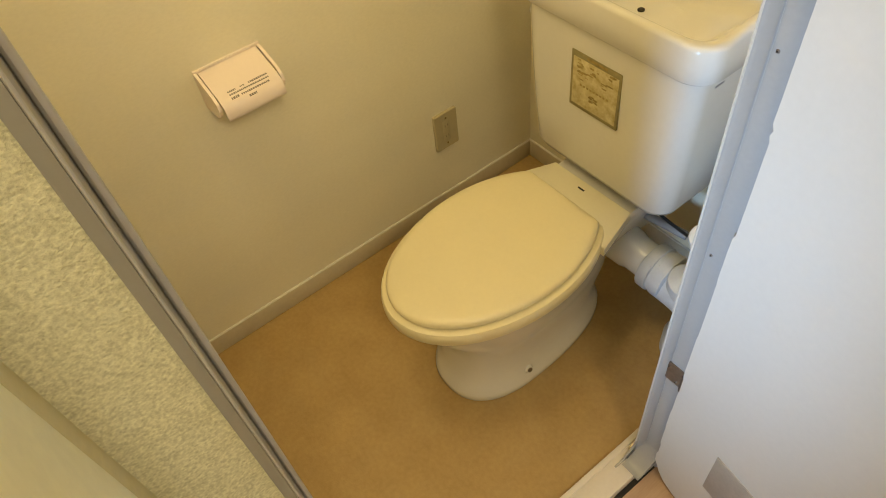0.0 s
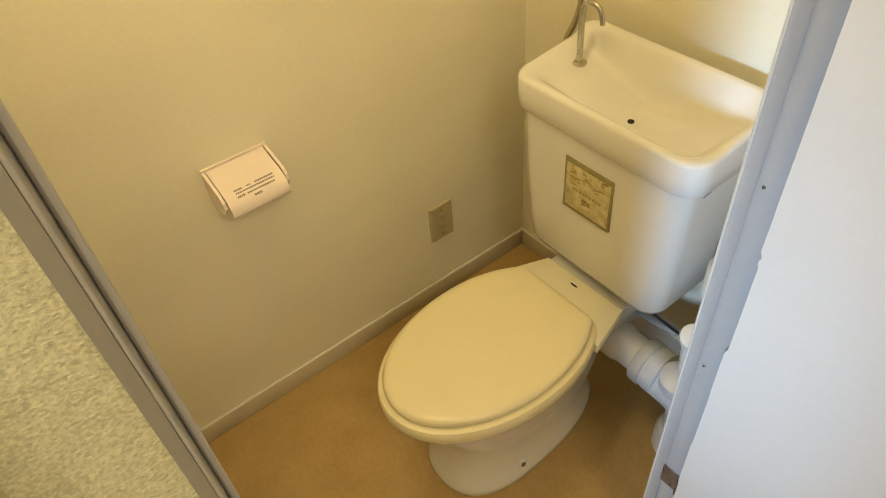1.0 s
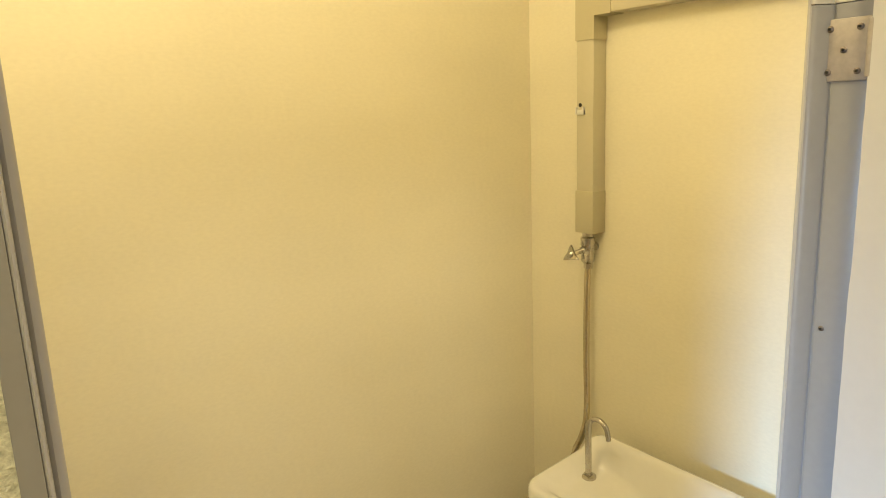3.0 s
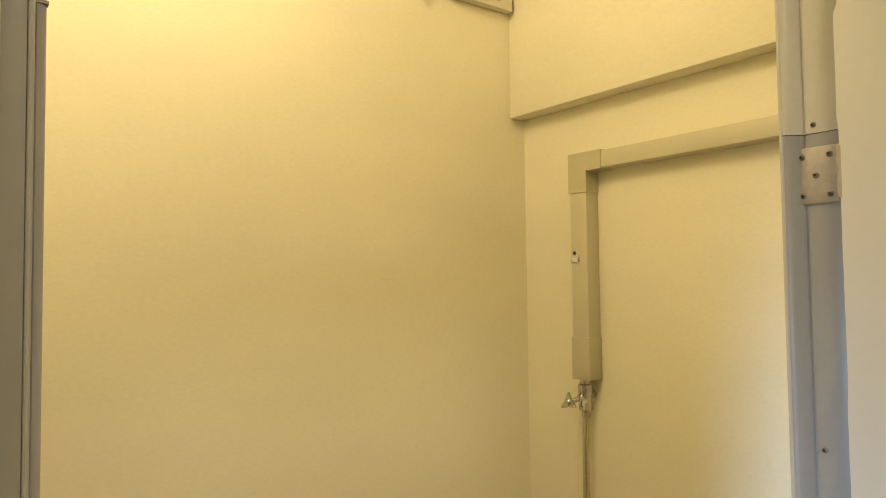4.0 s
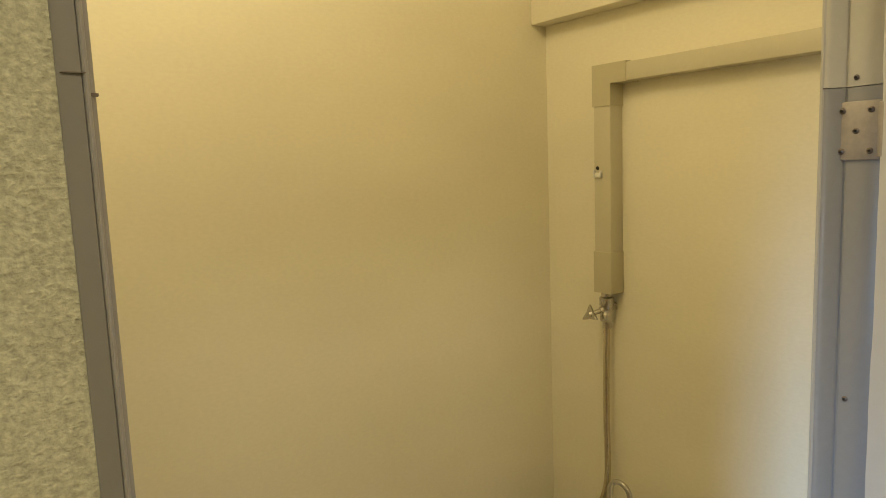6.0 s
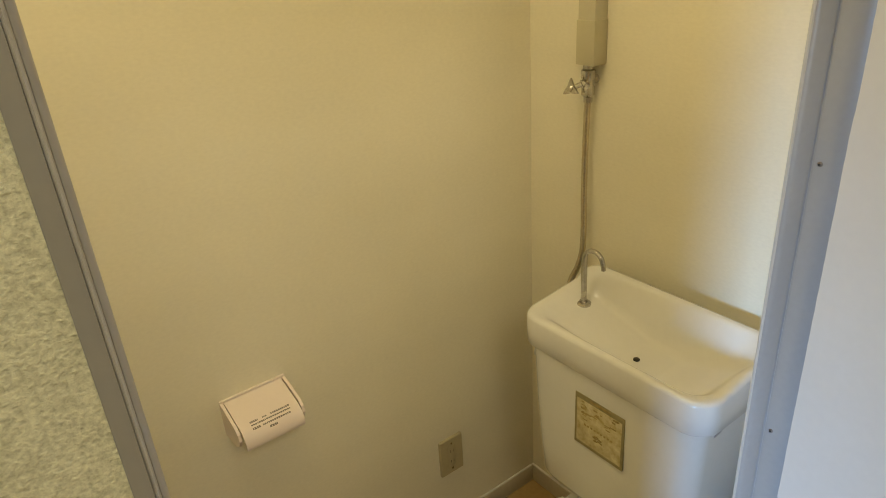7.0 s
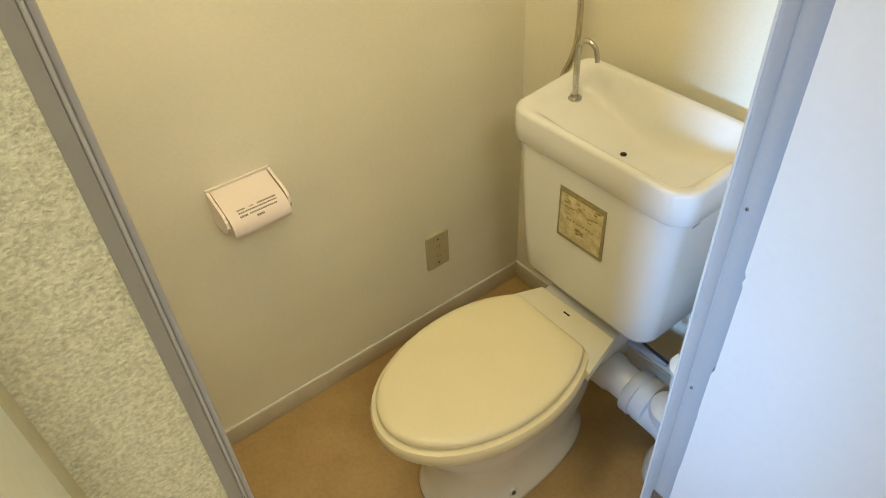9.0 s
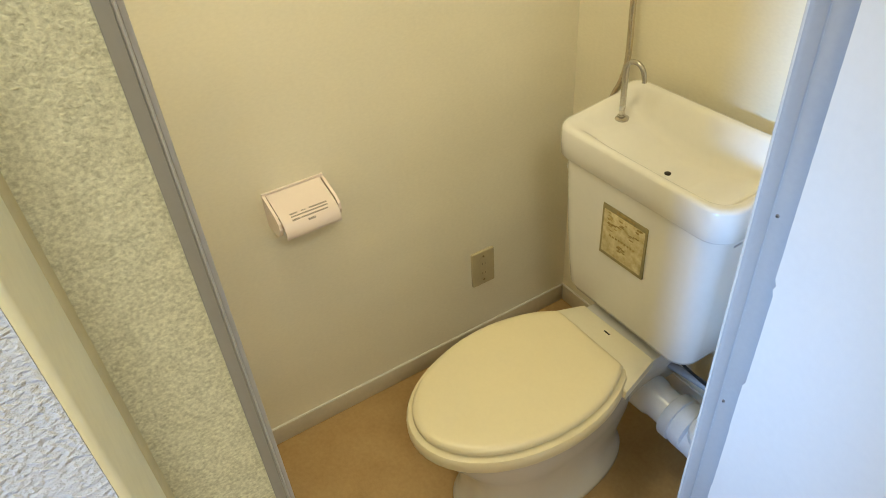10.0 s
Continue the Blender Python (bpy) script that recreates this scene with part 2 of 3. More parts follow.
structure("wall_hall_south", bm, CLOSING, "plain closing wall with a window opening")
# Unseen partition, added so that its opening trims the daylight on the door.
bm = bmesh.new()
box(bm, 1.03, 1.25, -2.40, -2.30, -0.012, CEIL)
box(bm, 1.72, 2.60, -2.40, -2.30, -0.012, CEIL)
box(bm, 1.25, 1.72, -2.40, -2.30, 1.74, CEIL)
structure("wall_light_mask", bm, CLOSING, "unseen partition added to trim the window light")
structure("wall_hall_north", solid_box(1.6, 2.60, 0.0, 0.12, -0.012, CEIL), CLOSING, "plain closing wall of the hall")

# skirting along both walls, with a thin white line on top
structure("baseboard", solid_box(0.0, 0.007, FRONT, -0.007, 0.0, 0.057, bevel=0.0015), SKIRT, "beige vinyl skirting", 30)
structure("baseboard_north", solid_box(0.0, ROOM_X, -0.007, 0.0, 0.0, 0.057, bevel=0.0015), SKIRT, "beige vinyl skirting", 30)
structure("trim", solid_box(0.0, 0.0062, FRONT, -0.008, 0.0572, 0.0612, bevel=0.0015), SKIRT_LINE, "thin white line over the skirting", 30)
structure("trim_north", solid_box(0.0, ROOM_X, -0.0062, 0.0, 0.0572, 0.0612, bevel=0.0015), SKIRT_LINE, "thin white line over the skirting", 30)

# cream post between the two wallpapers, standing out from the slub wall, and the shade beside it as an olive strip
post = [(0.90, -1.1785), (0.9345, -1.1802), (0.9375, -1.1806), (1.0245, -1.1806), (1.0275, -1.1814), (1.0292, -1.1835), (1.0292, -1.1844), (0.90, -1.1844)]
structure("trim_corner", prism(bmesh.new(), post, "z", -0.012, CEIL), CREAM_TRIM, "smooth cream post between two wallpapers", 40)
# Shade band beside the post, put in as a strip of darker olive.
shade_band = [(0.90, -1.1765), (0.9225, -1.1772), (0.9325, -1.1790), (0.9342, -1.1806), (0.90, -1.1786)]
structure("trim_shade", prism(bmesh.new(), shade_band, "z", -0.012, CEIL), SHADE_OLIVE, "olive cream strip, the shade beside the post in its colour", 40)

# ---- door frame ----
door_frame = thing("door_frame", "grey painted steel door frame with a rebate", "door frame", (0.89, -0.8, 0.0))
door_frame["kind"] = "structure"
FR = door_frame.location


def shifted(bm, at):
    bmesh.ops.translate(bm, verts=bm.verts, vec=-Vector(at))
    return bm


TOP = 1.862
right_profile = [(0.864, -0.430), (0.8645, -0.4970), (0.8660, -0.4990), (0.8700, -0.4992), (0.8725, -0.4980), (0.8742, -0.4955), (0.8800, -0.4890), (0.8808, -0.4857), (0.8826, -0.4857), (0.8834, -0.4870), (0.918, -0.487), (0.921, -0.484), (0.921, -0.430)]
stop_lip = [(0.8636, -0.470), (0.8640, -0.4976), (0.8652, -0.4998), (0.8672, -0.5002), (0.8684, -0.4992), (0.8686, -0.4972), (0.867, -0.490), (0.866, -0.470)]
# Lip as its own cream part, its paleness carrying the bulb's warm light.
part("stop_lip", shifted(prism(bmesh.new(), stop_lip, "z", 0.0, TOP + 0.01), FR), LIT_LIP, door_frame, "cream stop lip, the warm light on it in its pale colour", 50)
# The paler tones of this post stand in for the light it catches.
part("hinge_jamb", shifted(prism(bmesh.new(), right_profile, "z", 0.0, 1.6395), FR), STEEL_LIT, door_frame, "grey painted hinge post, the light on it in its paler tone", 50)
part("hinge_jamb_upper", shifted(prism(bmesh.new(), right_profile, "z", 1.6403, TOP + 0.02), FR), CREAM_BULB_LIT, door_frame, "upper piece of the hinge post, bulb light in its cream colour", 50)
left_profile = [(0.850, -1.135), (0.850, -1.1058), (0.8860, -1.1060), (0.9165, -1.1088), (0.9205, -1.1097), (0.9222, -1.1102), (0.9226, -1.1168), (0.9220, -1.1176), (0.905, -1.1176), (0.905, -1.135)]
part("latch_jamb", shifted(prism(bmesh.new(), left_profile, "z", 0.0, TOP + 0.02), FR), STEEL, door_frame, smooth=50)
# Inner lip as its own paler part, coloured with the light it reflects.
edge_strip = [(0.860, -1.1057), (0.860, -1.1004), (0.8850, -1.1004), (0.8878, -1.1010), (0.8894, -1.1024), (0.8897, -1.1040), (0.8886, -1.1053), (0.8870, -1.1060)]
part("edge_strip", shifted(prism(bmesh.new(), edge_strip, "z", 0.0, TOP + 0.01), FR), EDGE_GLINT, door_frame, "inner edge strip, reflected light in its paler grey", 50)
# Highlight along the post's ridge, given as a paler bead.
bead = [(0.9170, -1.1089), (0.9195, -1.1079), (0.9215, -1.1078), (0.9230, -1.1084), (0.9234, -1.1091), (0.9228, -1.1098), (0.9205, -1.1099)]
part("bead", shifted(prism(bmesh.new(), bead, "z", 0.0, TOP + 0.01), FR), EDGE_GLINT, door_frame, "rounded bead, highlight in its paler colour", 50)
bm = bmesh.new()
box(bm, 0.866, 0.919, -1.122, -0.432, TOP, TOP + 0.053, bevel=0.002)
box(bm, 0.866, 0.871, -1.107, -0.488, TOP - 0.012, TOP + 0.01, bevel=0.0015)
part("head", shifted(bm, FR), STEEL, door_frame)
bm = bmesh.new()
box(bm, 0.8675, 0.8709, -0.4997, -0.4868, 1.6395, 1.6406)
box(bm, 0.8705, 0.878, -0.4873, -0.486, 1.6395, 1.6403)
part("seam", shifted(bm, FR), BRONZE, door_frame)
part("face_seam", shifted(solid_box(0.9190, 0.92345, -1.1165, -1.1090, 1.6205, 1.6209), FR), BRONZE, door_frame)
part("strike_notch", shifted(solid_box(0.8860, 0.8901, -1.1056, -1.1002, 1.6166, 1.6177), FR), BRONZE, door_frame)


def screw(parent, place, way, r=0.0042, base=(0, 0, 0), mat=None):
    p = Vector(place) - Vector(base)
    w = Vector(way).normalized()
    head = part("screw", spindle(bmesh.new(), p - 0.001 * w, w, [(0, r), (0.0016, r), (0.0024, r * 0.7), (0.0026, 0.0004)], 16), mat or BRONZE, parent)
    part("recess", spindle(bmesh.new(), p + 0.0014 * w, w, [(0, r * 0.45), (0.0014, r * 0.4)], 8), DARK, head)
    return head


for z in (0.70, 1.032, 1.352, 1.648, 1.799):
    screw(door_frame, (0.8905, -0.487, z), (0, -1, 0), 0.0025, FR)
part("sill", shifted(solid_box(0.850, 0.9055, -1.103, -0.488, -0.05, 0.016, bevel=0.002), FR), SILL, door_frame, "pale worn metal sill")
part("sill_lip", shifted(solid_box(0.839, 0.8525, -1.100, -0.440, -0.02, 0.0185, bevel=0.002), FR), SILL, door_frame, "narrow metal lip")


def corner_web(y, z, sy, sz, r, x0, x1, n=10):
    """The rounded inner corner of the frame: a web between a post and the sill or head."""
    arc = [(y + sy * r * (1 - math.cos(radians(90 * k / n))), z + sz * r * (1 - math.sin(radians(90 * k / n)))) for k in range(n + 1)]
    return prism(bmesh.new(), [(y - sy * 0.004, z - sz * 0.004), (y - sy * 0.004, z + sz * r), *arc, (y + sy * r, z - sz * 0.004)], "x", x0, x1)


for z, sz, r in ((0.016, 1, 0.055), (TOP, -1, 0.036)):
    part("corner_web", shifted(corner_web(-0.487, z, -1, sz, r, 0.8725, 0.9175), FR), STEEL_LIT if sz > 0 else CREAM_BULB_LIT, door_frame, smooth=30)
    part("corner_lip", shifted(corner_web(-0.4985, z, -1, sz, r + 0.004, 0.8652, 0.8700), FR), STEEL, door_frame, smooth=30)
end_piece = [(-0.508, 0.012), (-0.508, 0.0185), (-0.504, 0.0225), (-0.497, 0.0255), (-0.488, 0.030), (-0.480, 0.036), (-0.474, 0.038), (-0.474, 0.012)]
part("sill_end", shifted(prism(bmesh.new(), end_piece, "x", 0.857, 0.9035), FR), BRIGHT, door_frame, "rounded shiny metal end piece", 60)
part("sill_gap", shifted(solid_box(0.9055, 0.917, -1.103, -0.47, -0.03, -0.010), FR), DARK, door_frame, "dark gap along the sill")
screw(door_frame, (0.872, -0.522, 0.016), (0, 0, 1), 0.0026, FR)


# ---- hinges and door leaf ----
def hinge(z, mat, label, holes=((-0.012, 0.018), (0.012, 0.018), (0, 0), (-0.012, -0.018), (0.012, -0.018))):
    h = thing("hinge", label, "hinge", (0.8915, -0.4875, z), "door hinges")
    b = h.location
    part("plate", shifted(solid_box(0.8735, 0.9125, -0.4892, -0.4862, z - 0.026, z + 0.026, bevel=0.0012), b), mat, h)
    part("knuckle", shifted(spindle(bmesh.new(), (0.9165, -0.4925, z - 0.024), (0, 0, 1), [(0, 0.0035), (0.001, 0.0045), (0.047, 0.0045), (0.048, 0.0035)], 14), b), mat, h)
    for dx, dz in holes:
        screw(h, (0.8925 + dx, -0.4892, z + dz), (0, -1, 0), 0.0029, b, BRONZE)


hinge(1.601, HINGE, "stainless steel butt hinge with five screws on the frame")
# Lower hinge in dark metal: the floor's reflection is put into its colour.
hinge(0.372, BRONZE, "hinge low on the frame, the floor's reflection as dark colour", ((-0.010, 0.016), (0.010, -0.016)))

leaf_door = thing("door_1", "white laminate toilet door standing open, edge chipped", "door", (0.9150, -0.4965, 0.004))
leaf_door["kind"] = "structure"
leaf_door.rotation_euler.z = radians(-DOOR_TURN)
rng = random.Random(4)
steps = 220
bm = bmesh.new()
edge_f, edge_b, far_f, far_b = [], [], [], []
chip = 0.0
for k in range(steps + 1):
    z = 1.838 * k / steps
    if rng.random() < 0.13:
        chip = rng.choice((0.0, 0.0, 0.0010, 0.0022, 0.0036))
    u = chip + rng.uniform(-0.0002, 0.0002)
    for radius, edge in ((0.07, z), (0.014, 1.838 - z)):
        if edge < radius:
            u += radius - math.sqrt(max(0.0, radius ** 2 - (radius - edge) ** 2))
    edge_f.append(bm.verts.new((u, 0.0, z)))
    edge_b.append(bm.verts.new((u + 0.002, 0.034, z)))
    far_f.append(bm.verts.new((0.60, 0.0, z)))
    far_b.append(bm.verts.new((0.60, 0.034, z)))
for k in range(steps):
    for a, b in ((edge_f, far_f), (far_f, far_b), (far_b, edge_b), (edge_b, edge_f)):
        bm.faces.new((a[k], b[k], b[k + 1], a[k + 1]))
bm.faces.new((edge_f[0], edge_b[0], far_b[0], far_f[0]))
bm.faces.new((edge_f[-1], far_f[-1], far_b[-1], edge_b[-1]))
part("leaf", bm, DOOR, leaf_door, smooth=None)
part("corner_plate", solid_box(0.114, 0.205, -0.0022, 0.002, 0.158, 0.290, bevel=0.001), PLATE, leaf_door, "grey metal plate near the bottom edge")

# ---- toilet ----
toilet = thing("toilet", "white china close-coupled toilet with ivory seat and lid, closed", "toilet", (0.47, -0.45, 0.0))
TB = toilet.location
CX, CY = 0.470, -0.53


def egg(z, half, front, back, flat=None, n=56, cx=CX, cy=CY, power=2.0):
    """A bowl's outline: a wide ellipse, its rear half of another length, cut off flat."""
    out = []
    for k in range(n):
        a = 2 * math.pi * k / n
        c, s = math.cos(a), math.sin(a)
        x = half * math.copysign(abs(c) ** (2 / power), c)
        y = (back if s > 0 else front) * math.copysign(abs(s) ** (2 / power), s)
        y = cy + y
        if flat is not None:
            y = min(y, flat)
        out.append((cx + x, y, z))
    return out


# china bowl on its foot
bm = bmesh.new()
loft(bm, [
    egg(0.000, 0.120, 0.172, 0.292, cy=-0.530, power=2.4), egg(0.006, 0.124, 0.176, 0.296, cy=-0.530, power=2.4), egg(0.024, 0.123, 0.175, 0.295, cy=-0.530, power=2.4),
    egg(0.036, 0.116, 0.167, 0.288, cy=-0.530, power=2.4), egg(0.080, 0.109, 0.156, 0.278, power=2.3), egg(0.140, 0.114, 0.151, 0.292, power=2.4), egg(0.190, 0.122, 0.157, 0.305, power=2.4),
    egg(0.230, 0.136, 0.180, 0.305, power=2.2), egg(0.270, 0.147, 0.208, 0.305, power=2.1), egg(0.305, 0.155, 0.232, 0.298), egg(0.335, 0.163, 0.248, 0.285), egg(0.352, 0.167, 0.254, 0.280),
    egg(0.362, 0.165, 0.252, 0.278), egg(0.364, 0.158, 0.245, 0.270)])
part("bowl", shifted(bm, TB), CHINA, toilet)
# china deck carrying the cistern
bm = bmesh.new()
deck = lambda z, g: [(x, y, z) for x, y in rounded(CX - 0.112 - g, CX + 0.112 + g, -0.40, -0.045 + g, 0.03)]
loft(bm, [deck(0.20, -0.04), deck(0.27, -0.02), deck(0.32, -0.004), deck(0.352, 0.0), deck(0.360, -0.004)])
part("deck", shifted(bm, TB), CHINA, toilet)
# outlet spigot towards the side wall
part("outlet", shifted(spindle(bmesh.new(), (0.49, -0.213, 0.212), (1, 0.02, -0.04), [(0, 0.052), (0.085, 0.049), (0.10, 0.044), (0.19, 0.044)], 30), TB), CHINA, toilet)


def ring_outline(grow, n=56):
    """Seat outline: the egg that runs out into the narrower hinge end."""
    pts = []
    for x, y, _ in egg(0, 0.170 + grow, 0.262 + grow, 0.250 + grow, n=n):
        if y > -0.375:
            w = 0.142 + (y + 0.361) / 0.09 * -0.030
            x = CX + max(-w, min(w, (x - CX)))
        pts.append((x, min(y, -0.335)))
    return pts


bm = bmesh.new()
loft(bm, [[(x, y, z) for x, y in ring_outline(g)] for z, g in ((0.353, 0.000), (0.354, 0.006), (0.359, 0.0085), (0.372, 0.0090), (0.381, 0.0075), (0.3855, 0.005), (0.3875, -0.003))])
part("seat", shifted(bm, TB), IVORY, toilet)
# hinge cover between lid and cistern
bm = bmesh.new()
cover = [(CX - 0.146, -0.372), (CX + 0.150, -0.372), (CX + 0.117, -0.258), (CX - 0.104, -0.262)]
inner = [(CX + (x - CX) * 0.965, y + (0.003 if y < -0.3 else -0.003)) for x, y in cover]
loft(bm, [[(x, y, z) for x, y in o] for o, z in ((inner, 0.352), (cover, 0.355), (cover, 0.3765), (inner, 0.3795))])
hinge_cover = part("hinge_cover", shifted(bm, TB), PALE_IVORY, toilet, "paler ivory hinge cover")
part("slot", shifted(solid_box(0.459, 0.477, -0.2865, -0.2825, 0.378, 0.3802), TB), DARK, hinge_cover)


def lid_outline(grow):
    pts = []
    for x, y, _ in egg(0, 0.170 + grow, 0.262 + grow, 0.250 + grow, n=72):
        pts.append((x, min(y, -0.335 + grow)))
    return pts


bm = bmesh.new()
loft(bm, [[(x, y, z) for x, y in lid_outline(g)] for z, g in ((0.3915, -0.014), (0.3915, -0.009), (0.394, -0.0055), (0.400, -0.0055), (0.4045, -0.008), (0.4075, -0.013), (0.4095, -0.022), (0.411, -0.045), (0.412, -0.08), (0.4125, -0.12))])
part("lid", shifted(bm, TB), IVORY, toilet)
for x in (0.405, 0.535):
    part("buffer", shifted(solid_box(x - 0.008, x + 0.008, -0.70, -0.685, 0.386, 0.392, bevel=0.001), TB), IVORY, toilet)
# bolt at the foot
foot_bolt = part("foot_bolt", shifted(spindle(bmesh.new(), (0.572, -0.545, 0.048), (1, -0.1, 0.25), [(0, 0.012), (0.014, 0.011), (0.017, 0.009)], 16), TB), CHINA, toilet)
part("bolt_hole", shifted(spindle(bmesh.new(), (0.583, -0.546, 0.050), (1, -0.1, 0.25), [(0, 0.0068), (0.0076, 0.0062)], 12), TB), BRONZE, foot_bolt)

# cistern
bm = bmesh.new()
sect = lambda z, g, gy=0.0: [(x, y, z) for x, y in rounded(0.262 + g, 0.680 - g, -0.272 + g * 0.6 + gy, -0.045, 0.045, 8)]
loft(bm, [sect(0.352, 0.090, 0.05), sect(0.380, 0.060, 0.03), sect(0.386, 0.040, 0.015), sect(0.396, 0.026, 0.006), sect(0.414, 0.018, 0.003), sect(0.50, 0.012, 0.001), sect(0.60, 0.006), sect(0.70, 0.002), sect(0.765, 0.0)])
cistern = part("cistern", shifted(bm, TB), CHINA, toilet)

# wash-basin lid of the cistern
bm = bmesh.new()
X0, X1, Y0, Y1 = 0.242, 0.698, -0.280, -0.044


def basin_outline(g):
    """Outline set in by g, with points along the long sides."""
    r = max(0.003, min(0.050 - 0.35 * g, (Y1 - Y0) / 2 - g - 0.001))
    ring = rounded(X0 + g, X1 - g, Y0 + g, Y1 - g, r, 8)
    span = [k / 15 for k in range(1, 15)]
    left, right = X0 + g + r, X1 - g - r
    top = [(right + (left - right) * t, Y1 - g) for t in span]
    low = [(left + (right - left) * t, Y0 + g) for t in span]
    return ring[:9] + top + ring[9:27] + low + ring[27:]


def ease(t):
    t = max(0.0, min(1.0, t))
    return t * t * (3 - 2 * t)


def rim_height(x, y):
    return 0.826 + 0.039 * ease((y + 0.125) / 0.07)


rings = [[(x, y, 0.756) for x, y in basin_outline(0.012)], [(x, y, 0.754) for x, y in basin_outline(0.005)], [(x, y, 0.758) for x, y in basin_outline(0.0015)], [(x, y, 0.79) for x, y in basin_outline(0.0)]]
for g, drop in ((0.0008, 0.008), (0.003, 0.003), (0.007, 0.0006), (0.013, 0.0), (0.018, 0.0015)):
    rings.append([(x, y, rim_height(x, y) - drop) for x, y in basin_outline(g)])
for g in (0.022, 0.026, 0.031, 0.037, 0.044, 0.052, 0.061, 0.071, 0.082, 0.093, 0.103, 0.109, 0.113):
    row = []
    for x, y in basin_outline(g):
        slope = ease((g - 0.016) / 0.045)
        left = ease((x - 0.295) / 0.18)
        bowl = 0.764 + 0.030 * ease((x - 0.52) / 0.14) + 0.012 * ease((y + 0.13) / 0.08)
        shelf = 0.804 * (1 - left) + bowl * left
        lip = rim_height(x, y) - 0.0015
        row.append((x, y, lip - slope * (lip - shelf)))
    rings.append(row)
loft(bm, rings, True, False)
bm.verts.ensure_lookup_table()
count = len(rings[-1])
last = list(bm.verts)[-count:]
for i in range(count // 2 - 1):
    bm.faces.new((last[i], last[i + 1], last[count - 2 - i], last[count - 1 - i]))
basin = part("basin_lid", shifted(bm, TB), CHINA, toilet, "china hand basin forming the cistern lid", 60)
part("drain", shifted(spindle(bmesh.new(), (0.473, -0.170, 0.758), (0, 0, 1), [(0, 0.0066), (0.0092, 0.0066), (0.0096, 0.0055)], 20), TB), DARK, basin)
# filler spout
bm = bmesh.new()
spout_path = [(0.2955, -0.130, 0.806), (0.2955, -0.130, 0.84), (0.2950, -0.130, 0.88), (0.2950, -0.130, 0.912), (0.298, -0.130, 0.927), (0.310, -0.129, 0.938), (0.326, -0.128, 0.938), (0.338, -0.127, 0.928), (0.343, -0.1265, 0.912), (0.344, -0.126, 0.903)]
tube(bm, curve_points(spout_path, 4), [0.0066 if k < 16 else 0.0052 for k in range(37)], 14)
spout = part("spout", shifted(bm, TB), CHROME, toilet, "chrome swan-neck filler spout")
part("escutcheon", shifted(spindle(bmesh.new(), (0.2955, -0.130, 0.803), (0, 0, 1), [(0, 0.0165), (0.0045, 0.0165), (0.0065, 0.013), (0.0075, 0.0085)], 24), TB), CHROME, spout)
part("nut", shifted(spindle(bmesh.new(), (0.2955, -0.130, 0.809), (0, 0, 1), [(0, 0.009), (0.005, 0.009)], 6), TB), CHROME, spout)

# faded foil label on the front of the cistern
LY = -0.2712
part("sticker", shifted(solid_box(0.406, 0.531, LY - 0.0012, LY + 0.004, 0.576, 0.704, bevel=0.0004), TB), BORDER_AND_GAP, cistern, "yellowed peeling foil sticker")
part("sticker_print", shifted(solid_box(0.4115, 0.5255, LY - 0.0017, LY, 0.584, 0.692, bevel=0.0002), TB), STICKER, cistern, "yellowed stained print area")
rng = random.Random(11)
bm = bmesh.new()
box(bm, 0.446, 0.497, LY - 0.0021, LY - 0.001, 0.6965, 0.7015)
for k in range(26):
    x, z, w, h = rng.uniform(0.415, 0.505), rng.uniform(0.645, 0.688), rng.uniform(0.004, 0.016), rng.uniform(0.0015, 0.004)
    box(bm, x, x + w, LY - 0.0022, LY - 0.0012, z, z + h)
for k in range(9):
    x = 0.432 + 0.0085 * k
    box(bm, x, x + 0.0045, LY - 0.0022, LY - 0.0012, 0.632, 0.636)
for k in range(20):
    x, z, w = rng.uniform(0.455, 0.475), rng.uniform(0.606, 0.620), rng.uniform(0.003, 0.006)
    box(bm, x, x + w, LY - 0.0022, LY - 0.0012, z, z + 0.0025)
part("sticker_marks", shifted(bm, TB), STAIN, cistern, "illegible brown print", None)
part("lever_stub", shifted(spindle(bmesh.new(), (0.268, -0.235, 0.712), (-1, 0, 0), [(0, 0.012), (0.008, 0.012), (0.010, 0.010)], 18), TB), PVC, cistern, "small grey flush spindle cover")
# maker's mark on the side of the cistern
part("side_mark", shifted(solid_box(0.6785, 0.6802, -0.214, -0.192, 0.725, 0.7285), TB), FAINT, cistern, "small grey printed mark")

# ---- drain fitting, valve and hoses beside the toilet ----
drain_pipe = thing("drain_pipe", "grey-white plastic drain tee beside the toilet", "pipe", (0.72, -0.21, 0.0))
DP = drain_pipe.location
part("coupling", shifted(spindle(bmesh.new(), (0.630, -0.211, 0.207), (1, 0.02, -0.03), [(0, 0.045), (0.0, 0.0545), (0.004, 0.0575), (0.026, 0.0575), (0.028, 0.053), (0.036, 0.0525), (0.037, 0.0555), (0.062, 0.0555), (0.066, 0.050)], 32), DP), PVC, drain_pipe)
part("elbow", shifted(tube(bmesh.new(), curve_points([(0.67, -0.212, 0.197), (0.71, -0.211, 0.195), (0.745, -0.208, 0.184), (0.768, -0.206, 0.154), (0.773, -0.205, 0.10), (0.773, -0.205, 0.055)], 5), 0.050, 28), DP), PVC, drain_pipe)
part("collar", shifted(spindle(bmesh.new(), (0.773, -0.205, 0.0), (0, 0, 1), [(0, 0.064), (0.05, 0.064), (0.055, 0.060), (0.068, 0.058), (0.07, 0.052)], 30), DP), PVC, drain_pipe)
